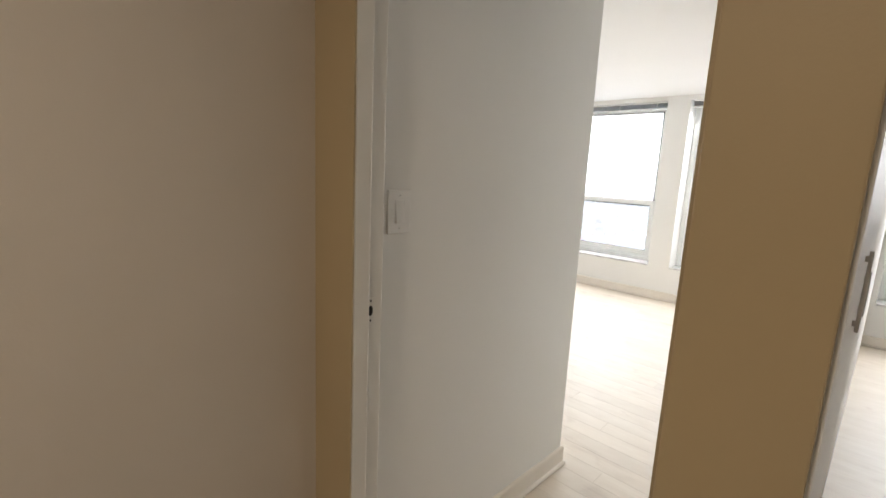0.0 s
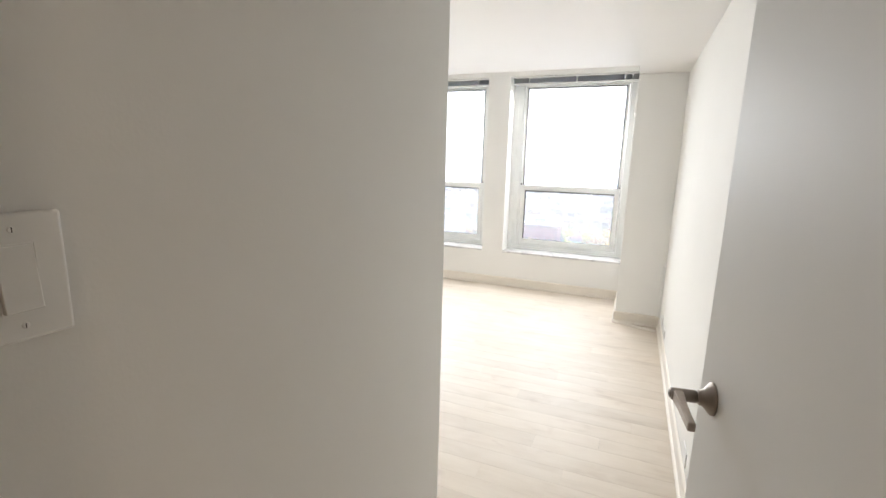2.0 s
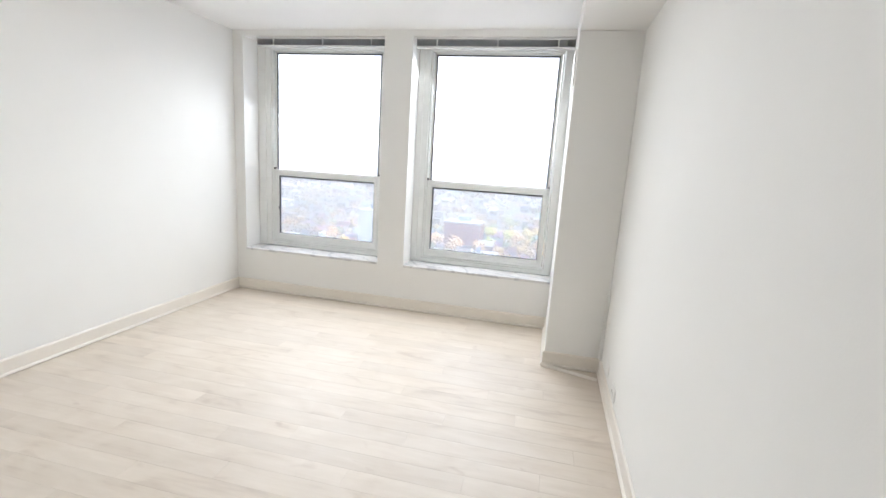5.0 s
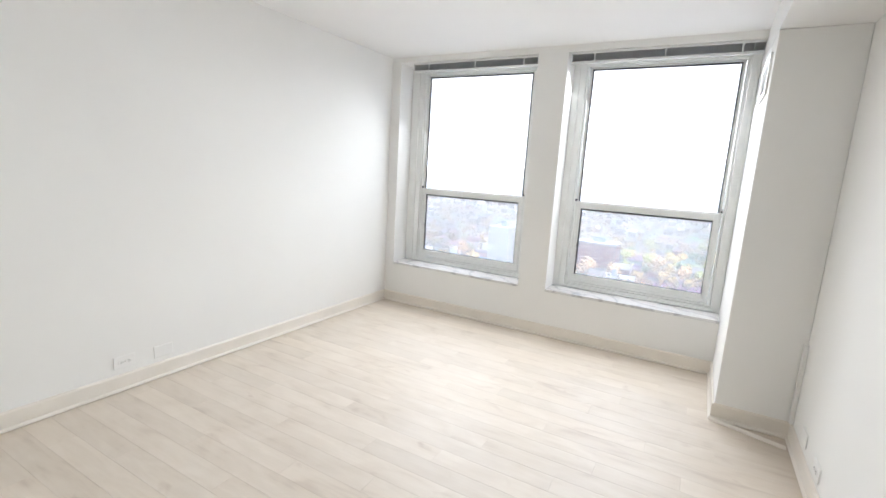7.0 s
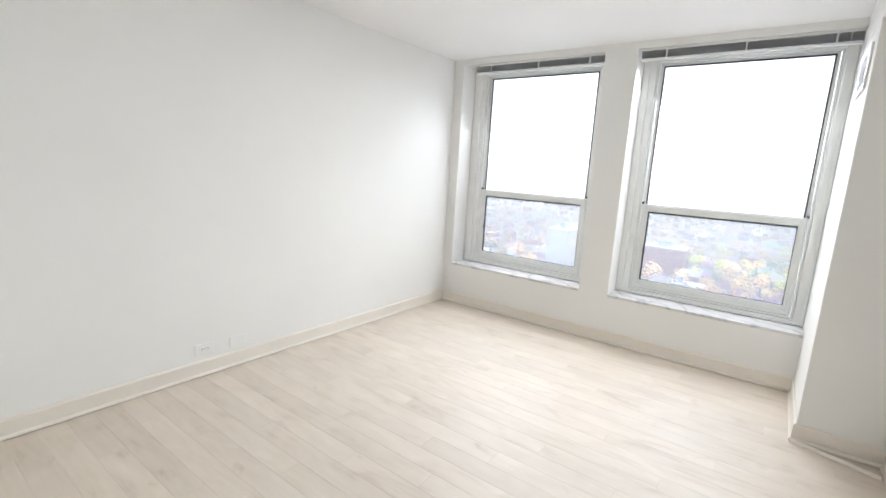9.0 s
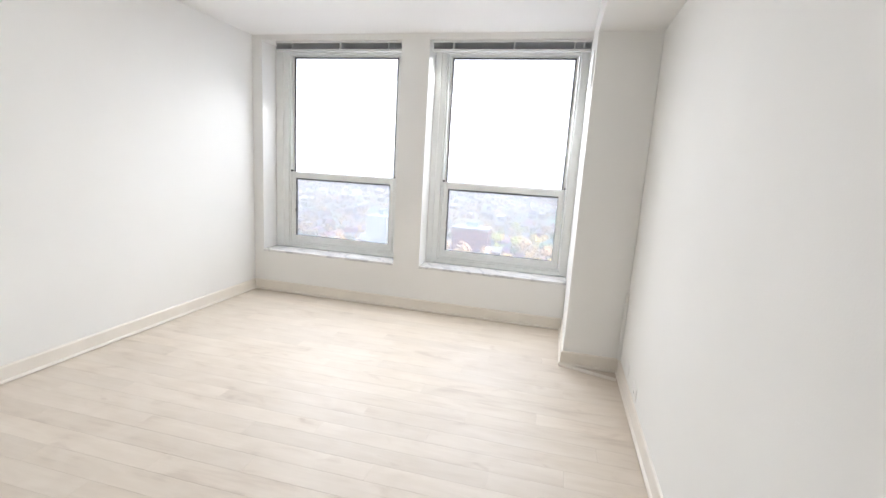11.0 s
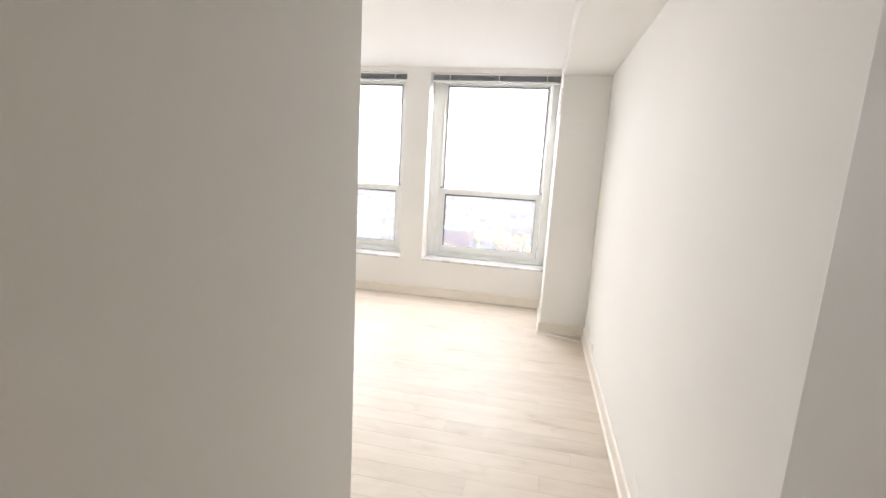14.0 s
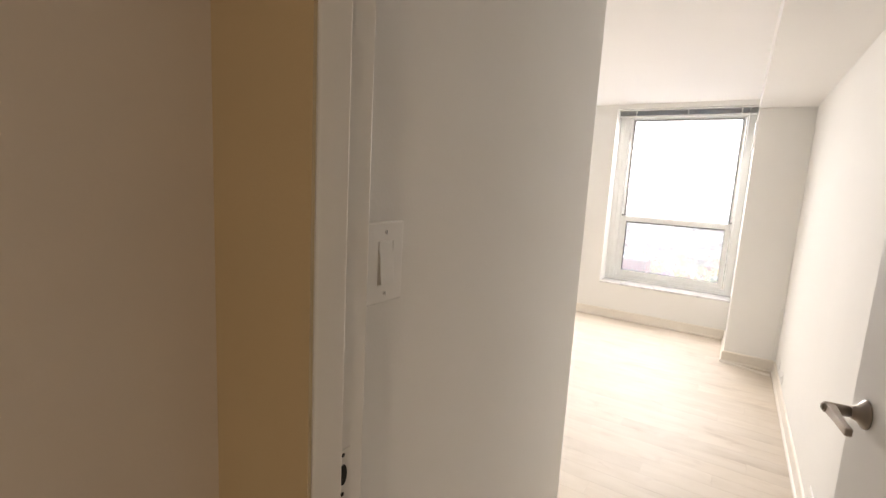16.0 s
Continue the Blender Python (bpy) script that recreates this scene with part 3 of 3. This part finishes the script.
def city_ground():
    m = bpy.data.materials.new("city_ground")
    m.use_nodes = True
    n, l = m.node_tree.nodes, m.node_tree.links
    b = n["Principled BSDF"]
    b.inputs["Roughness"].default_value = 0.9
    co, no, vo = n.new("ShaderNodeTexCoord"), n.new("ShaderNodeTexNoise"), n.new("ShaderNodeTexVoronoi")
    no.inputs["Scale"].default_value, no.inputs["Detail"].default_value = 0.012, 8
    vo.inputs["Scale"].default_value = 0.035
    l.new(co.outputs["Object"], no.inputs["Vector"]), l.new(co.outputs["Object"], vo.inputs["Vector"])
    ramp = n.new("ShaderNodeValToRGB")
    e = ramp.color_ramp.elements
    e[0].position, e[0].color = 0.35, (0.08, 0.078, 0.075, 1)
    e[1].position, e[1].color = 0.7, (0.20, 0.19, 0.18, 1)
    mid = e.new(0.52)
    mid.color = (0.15, 0.125, 0.105, 1)
    l.new(no.outputs[0], ramp.inputs[0])
    mix = n.new("ShaderNodeMix")
    mix.data_type, mix.blend_type = "RGBA", "SOFT_LIGHT"
    mix.inputs["Factor"].default_value = 0.6
    l.new(ramp.outputs[0], mix.inputs["A"]), l.new(vo.outputs["Color"], mix.inputs["B"])
    l.new(mix.outputs["Result"], b.inputs["Base Color"])
    return m


def island_paint(name, stops, rough=0.8):
    """Each loose piece takes its own colour from the stops."""
    m = bpy.data.materials.new(name)
    m.use_nodes = True
    n, l = m.node_tree.nodes, m.node_tree.links
    b = n["Principled BSDF"]
    b.inputs["Roughness"].default_value = rough
    geo, ramp, co, no = n.new("ShaderNodeNewGeometry"), n.new("ShaderNodeValToRGB"), n.new("ShaderNodeTexCoord"), n.new("ShaderNodeTexNoise")
    ramp.color_ramp.interpolation = "CONSTANT"
    e = ramp.color_ramp.elements
    while len(e) < len(stops):
        e.new(0.5)
    for i, c in enumerate(stops):
        e[i].position, e[i].color = i / len(stops), (*c, 1)
    l.new(geo.outputs["Random Per Island"], ramp.inputs[0])
    no.inputs["Scale"].default_value, no.inputs["Detail"].default_value = 0.35, 4
    l.new(co.outputs["Object"], no.inputs["Vector"])
    r = n.new("ShaderNodeMapRange")
    r.inputs[3].default_value, r.inputs[4].default_value = 0.8, 1.2
    hsv = n.new("ShaderNodeHueSaturation")
    l.new(no.outputs[0], r.inputs[0]), l.new(r.outputs[0], hsv.inputs["Value"])
    l.new(ramp.outputs[0], hsv.inputs["Color"]), l.new(hsv.outputs[0], b.inputs["Base Color"])
    return m


def autumn_paint():
    """Autumn foliage whose colour drifts from tree to tree."""
    m = bpy.data.materials.new("autumn_leaves")
    m.use_nodes = True
    n, l = m.node_tree.nodes, m.node_tree.links
    b = n["Principled BSDF"]
    b.inputs["Roughness"].default_value = 0.85
    co, no, ramp = n.new("ShaderNodeTexCoord"), n.new("ShaderNodeTexNoise"), n.new("ShaderNodeValToRGB")
    no.inputs["Scale"].default_value, no.inputs["Detail"].default_value = 0.045, 3
    l.new(co.outputs["Object"], no.inputs["Vector"]), l.new(no.outputs[0], ramp.inputs[0])
    e = ramp.color_ramp.elements
    e[0].position, e[0].color = 0.30, (0.085, 0.078, 0.05, 1)
    e[1].position, e[1].color = 0.72, (0.26, 0.16, 0.065, 1)
    for p, c in ((0.42, (0.13, 0.105, 0.055, 1)), (0.50, (0.30, 0.20, 0.075, 1)), (0.60, (0.27, 0.145, 0.065, 1))):
        e.new(p).color = c
    l.new(ramp.outputs[0], b.inputs["Base Color"])
    return m


bm = bmesh.new()
bmesh.ops.create_grid(bm, x_segments=4, y_segments=4, size=4000)
moved(bm, Matrix.Translation((3500, 0, GROUND_Z)))
structure("ground", bm, city_ground(), "hazy city ground far below the windows", "ground")

HOUSE = island_paint("house_fronts", [(0.16, 0.14, 0.12), (0.09, 0.045, 0.04), (0.42, 0.41, 0.39), (0.12, 0.10, 0.085), (0.045, 0.045, 0.05), (0.36, 0.345, 0.32)])
LEAF = autumn_paint()
BRICK = material("red_brick_far", (0.15, 0.052, 0.044), 0.85, vary=0.12, scale=0.3)
PALE = material("pale_concrete_far", (0.25, 0.24, 0.215), 0.8, vary=0.06, scale=0.2)
FLATROOF = material("gravel_roof_far", (0.26, 0.255, 0.25), 0.9, vary=0.1, scale=0.2)
WINDOWFAR = material("far_window_glass", (0.022, 0.027, 0.034), 0.3, vary=0.1, scale=0.1)
ROOFBOX = material("blue_grey_roof_plant", (0.13, 0.15, 0.18), 0.7, vary=0.1, scale=0.2)
ASPHALT = material("far_asphalt", (0.016, 0.016, 0.018), 0.9, vary=0.15, scale=0.05)
BARK = material("far_bark", (0.022, 0.016, 0.012), 0.9, vary=0.1, scale=1)

rng = random.Random(11)
KEEP = [(300, 370, 35, 95), (255, 330, 85, 145)]


def free(x, y):
    return not any(a < x < b and c < y < d for a, b, c, d in KEEP)


# streets: long strips on the ground
bm = bmesh.new()
for i in range(26):
    x = 190 + i * 62
    add_box(bm, x, x + 9, -900, 1900, GROUND_Z, GROUND_Z + 0.06)
for i in range(20):
    y = -500 + i * 110
    add_box(bm, 150, 1900, y, y + 9, GROUND_Z + 0.07, GROUND_Z + 0.13)
tagged(part("road", bm, ASPHALT), "grey city streets in a grid", "road", "", "structure")

# rows of low houses, too many to count
bm = bmesh.new()
for i in range(26):
    for j in range(210):
        x = 203 + i * 62 + rng.choice((0, 26)) + rng.uniform(0, 6)
        y = -480 + j * 10.5 * (1 + i * 0.02) + rng.uniform(-2, 2)
        if not free(x, y) or rng.random() < 0.5 or y > 0.75 * x + 60 or y < -0.35 * x:
            continue
        w, d, h = rng.uniform(5, 11), rng.uniform(8, 13), rng.uniform(4.5, 7.5) if rng.random() < 0.97 else rng.uniform(8, 13)
        v = add_box(bm, x, x + d, y, y + w, GROUND_Z, GROUND_Z + h)
        if rng.random() < 0.45 and h < 10:
            r = [bm.verts.new((x + d / 2, y - 0.3, GROUND_Z + h + 3)), bm.verts.new((x + d / 2, y + w + 0.3, GROUND_Z + h + 3))]
            e = [bm.verts.new(p) for p in ((x - 0.4, y - 0.3, GROUND_Z + h), (x + d + 0.4, y - 0.3, GROUND_Z + h), (x + d + 0.4, y + w + 0.3, GROUND_Z + h), (x - 0.4, y + w + 0.3, GROUND_Z + h))]
            for f in ((e[0], r[0], r[1], e[3]), (e[1], e[2], r[1], r[0]), (e[0], e[1], r[0]), (e[2], e[3], r[1]), (e[0], e[3], e[2], e[1])):
                bm.faces.new(f)
tagged(part("city_houses", bm, HOUSE), "rows of low houses reaching to the horizon", "houses", "", "stuff")


def flat_building(name, x0, x1, y0, y1, height, storeys, bays, wall, label, cap):
    b = empty(name, (x0 + x1) / 2, (y0 + y1) / 2, GROUND_Z, label, "building")
    hx, hy = (x1 - x0) / 2, (y1 - y0) / 2
    part("wall", block(-hx, hx, -hy, hy, 0, height), wall, b)
    part("roof", block(-hx - 0.3, hx + 0.3, -hy - 0.3, hy + 0.3, height, height + 0.7), FLATROOF, b)
    part("roof_house", block(-hx * 0.3, hx * 0.4, -hy * cap, hy * cap, height + 0.7, height + 4.2), ROOFBOX, b)
    step, bay = height / storeys, 2 * hy / max(bays, 1)
    pane, side = bpy.data.meshes.new("window"), bpy.data.meshes.new("window")
    for me, size in ((pane, (0.25, bay * 0.5, step * 0.5)), (side, (2 * hx / 8 * 0.5, 0.25, step * 0.5))):
        bw = bmesh.new()
        add_box(bw, -size[0] / 2, size[0] / 2, -size[1] / 2, size[1] / 2, -size[2] / 2, size[2] / 2)
        bw.to_mesh(me)
        bw.free()
        me.materials.append(WINDOWFAR)
    for s in range(storeys):
        for k in range(bays):
            o = new("window", pane)
            o.parent, o.location = b, (-hx, -hy + bay * (k + 0.5), step * (s + 0.55))
        for k in range(8):
            o = new("window", side)
            o.parent, o.location = b, (-hx + hx / 4 * (k + 0.5), -hy, step * (s + 0.55))
    return b


flat_building("brick_apartment_building", 330, 348, 48, 75, 16.5, 6, 8, BRICK, "dark red brick apartment block with a flat roof", 0.3)
flat_building("pale_tower", 280, 303, 108, 122, 25.5, 12, 0, PALE, "pale concrete apartment tower with a flat roof", 0.25)
flat_building("low_store", 276, 288, 30, 52, 5, 1, 6, PALE, "low pale store building with a flat roof", 0.1)

# autumn trees: trunks and crowns of many small leaf clumps
def tree(x, y, size, seed):
    r = random.Random(seed)
    t = empty("tree", x, y, GROUND_Z, "street tree in yellow and orange autumn leaves", "tree", "autumn trees")
    bm = turned([(0.32, 0), (0.22, size * 0.35), (0.08, size * 0.8)], "z", 7)
    for k in range(5):
        a, z = r.uniform(0, 6.28), size * r.uniform(0.3, 0.55)
        limb = turned([(0.12, 0), (0.03, size * 0.4)], "z", 5)
        moved(limb, pose(0, 0, z, r.uniform(30, 55), 0, math.degrees(a)))
        tmp = bpy.data.meshes.new("tmp")
        limb.to_mesh(tmp)
        limb.free()
        bm.from_mesh(tmp)
        bpy.data.meshes.remove(tmp)
    part("trunk", bm, BARK, t)
    crown_into(crown := bmesh.new(), 0, 0, 0, size, r, 110)
    part("crown", crown, LEAVES[seed % len(LEAVES)], t)


def crown_into(bm, x, y, z, size, r, count):
    for _ in range(count):
        a, u = r.uniform(0, 6.283), r.uniform(-1, 1)
        d = size * 0.42 * r.uniform(0.3, 1.0) * (1 + 0.25 * math.sin(3 * a))
        c = Vector((x + d * math.cos(a) * math.sqrt(1 - u * u), y + d * math.sin(a) * math.sqrt(1 - u * u), z + size * 0.62 + d * 0.8 * u))
        s = size * r.uniform(0.06, 0.125)
        q = Euler((r.uniform(0, 6), r.uniform(0, 6), r.uniform(0, 6))).to_matrix()
        p = [bm.verts.new(c + q @ Vector(o) * s) for o in ((1, 0, 0), (-1, 0.2, 0), (0, 1, 0.1), (0.1, -1, 0), (0, 0.1, 0.8), (0, 0, -0.8))]
        for f in ((0, 2, 4), (2, 1, 4), (1, 3, 4), (3, 0, 4), (2, 0, 5), (1, 2, 5), (3, 1, 5), (0, 3, 5)):
            bm.faces.new([p[i] for i in f])


LEAVES = [material("leaves_%s" % k, c, 0.8, vary=0.25, scale=0.6) for k, c in
          (("gold", (0.44, 0.31, 0.11)), ("orange", (0.41, 0.25, 0.12)), ("yellow_green", (0.30, 0.28, 0.07)), ("amber", (0.42, 0.28, 0.11)), ("green", (0.10, 0.12, 0.055)))]
spots = [(300, 30), (305, 16), (318, 5), (325, 28), (322, 40), (345, 22), (352, 8), (360, 30), (372, 16), (380, 44), (365, 46), (392, 30), (396, 10), (312, 76), (298, 78), (330, 92),
         (400, 60), (410, 48), (350, -8), (372, -10), (405, -6), (318, -4), (300, 2), (335, 14), (295, 44), (440, 52), (452, 66), (300, 60), (420, 20), (432, 34), (445, 10), (415, 2), (460, 40), (475, 20), (430, -12), (468, -4), (490, 50), (275, 130), (290, 145), (310, 150), (330, 135), (345, 120)]
for i, (x, y) in enumerate(spots):
    tree(x, y, 7.0 + (i * 37 % 11) * 0.5, i * 3 + i // 5)
bm = bmesh.new()
for _ in range(2000):
    x = 215 * (1 + 4.2 * rng.random() ** 1.4)
    y = rng.uniform(-0.2, 0.8) * x
    if free(x, y):
        crown_into(bm, x, y, GROUND_Z - 1, rng.uniform(6, 11), rng, 12)
tagged(part("far_trees", bm, LEAF), "autumn trees scattered between far houses", "trees", "", "stuff")

# the bright overcast sky low over the horizon
bm = bmesh.new()
rows = []
for k in range(25):
    a = radians(-75 + 150 * k / 24)
    rows.append([bm.verts.new((1750 * math.cos(a), 1750 * math.sin(a), z)) for z in (-62, 1000)])
for a, b in zip(rows, rows[1:]):
    bm.faces.new((a[0], b[0], b[1], a[1]))
glow = bpy.data.materials.new("overcast_horizon")
glow.use_nodes = True
gn = glow.node_tree.nodes
gn.remove(gn["Principled BSDF"])
em = gn.new("ShaderNodeEmission")
em.inputs[0].default_value, em.inputs[1].default_value = (1.0, 0.985, 0.955, 1), HORIZON
glow.node_tree.links.new(em.outputs[0], gn["Material Output"].inputs[0])
structure("backdrop", bm, glow, "plain white overcast sky above the horizon", "sky")


def haze_sheet(radius, top, share):
    """A glowing see-through sheet, added to imitate haze between near streets and far city."""
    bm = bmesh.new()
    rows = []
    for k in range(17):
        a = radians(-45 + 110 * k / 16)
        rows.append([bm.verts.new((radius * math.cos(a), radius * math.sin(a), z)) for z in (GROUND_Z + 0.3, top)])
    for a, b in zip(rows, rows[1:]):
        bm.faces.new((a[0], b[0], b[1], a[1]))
    m = bpy.data.materials.new("glowing_haze_sheet")
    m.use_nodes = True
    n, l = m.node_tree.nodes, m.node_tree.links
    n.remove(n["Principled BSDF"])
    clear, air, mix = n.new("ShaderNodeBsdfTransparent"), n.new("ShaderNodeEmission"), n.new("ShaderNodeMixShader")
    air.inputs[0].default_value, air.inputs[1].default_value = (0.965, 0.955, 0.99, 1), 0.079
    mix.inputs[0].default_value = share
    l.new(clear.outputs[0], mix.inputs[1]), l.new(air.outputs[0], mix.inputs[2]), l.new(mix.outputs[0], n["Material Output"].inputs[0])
    tagged(part("backdrop", bm, m), "added glowing sheet that imitates haze over the city", "haze", "", "structure")


# four glowing sheets stand in for haze that thickens with distance
haze_sheet(235, -20, 0.42)
haze_sheet(430, -16, 0.34)
haze_sheet(620, 4, 0.44)
haze_sheet(950, 12, 0.55)

# ---- floor planks: the pieces, last ----
PW, GAP = 0.118, 0.0005


def plank_mesh(length, name="plank"):
    me = bpy.data.meshes.new(name)
    bm = bmesh.new()
    x, y, c = PW / 2 - GAP / 2, length / 2 - GAP / 2, 0.0004
    low = [bm.verts.new(p) for p in ((-x, -y, -0.008), (x, -y, -0.008), (x, y, -0.008), (-x, y, -0.008))]
    mid = [bm.verts.new(p) for p in ((-x, -y, -c), (x, -y, -c), (x, y, -c), (-x, y, -c))]
    top = [bm.verts.new(p) for p in ((-x + c, -y + c, 0), (x - c, -y + c, 0), (x - c, y - c, 0), (-x + c, y - c, 0))]
    for a, b in ((low, mid), (mid, top)):
        for i in range(4):
            bm.faces.new((a[i], a[(i + 1) % 4], b[(i + 1) % 4], b[i]))
    bm.faces.new(top), bm.faces.new(low[::-1])
    bm.to_mesh(me)
    bm.free()
    me.materials.append(PLANK)
    return me


FULL = 1.22
full_mesh, cuts = plank_mesh(FULL), {}
rng = random.Random(5)
row = 0
x = 2.331 - 15 * PW + PW / 2
while x < XW:
    inside = x > 1.86
    y0, y1 = (0.601, 4.061) if inside else (0.601, 1.499)
    y = y0
    first = True
    start = (0.18, 0.74, 0.43, 1.0, 0.58, 0.31, 0.86)[row % 7] * FULL
    while y < y1 - 0.01:
        n = min(start if first else FULL, y1 - y)
        n = round(n, 3)
        if n > 0.02:
            if n >= FULL - 1e-3:
                me = full_mesh
            else:
                if n not in cuts:
                    cuts[n] = plank_mesh(n)
                me = cuts[n]
            o = new("plank", me)
            o.location, o.parent = (x, y + n / 2, 0), floor
        y += n
        first = False
    row += 1
    x += PW

# the planks of the hall and the next room, joined
bm = bmesh.new()
x = 2.331 - 36 * PW + PW / 2
row = 0
while x < XW:
    y = -3.6 - rng.random() * FULL
    top_y = 1.604 if x < 0.54 else 0.499
    while y < top_y:
        a, b = max(y, -3.6), min(y + FULL, top_y)
        if b - a > 0.02:
            v = add_box(bm, x - PW / 2 + GAP / 2, x + PW / 2 - GAP / 2, a + GAP / 2, b - GAP / 2, -0.008, 0)
        y += FULL
    x += PW
ob = part("hall_planks", bm, PLANK, floor)
tagged(ob, "bleached oak planks of the hall", "", "", "stuff")
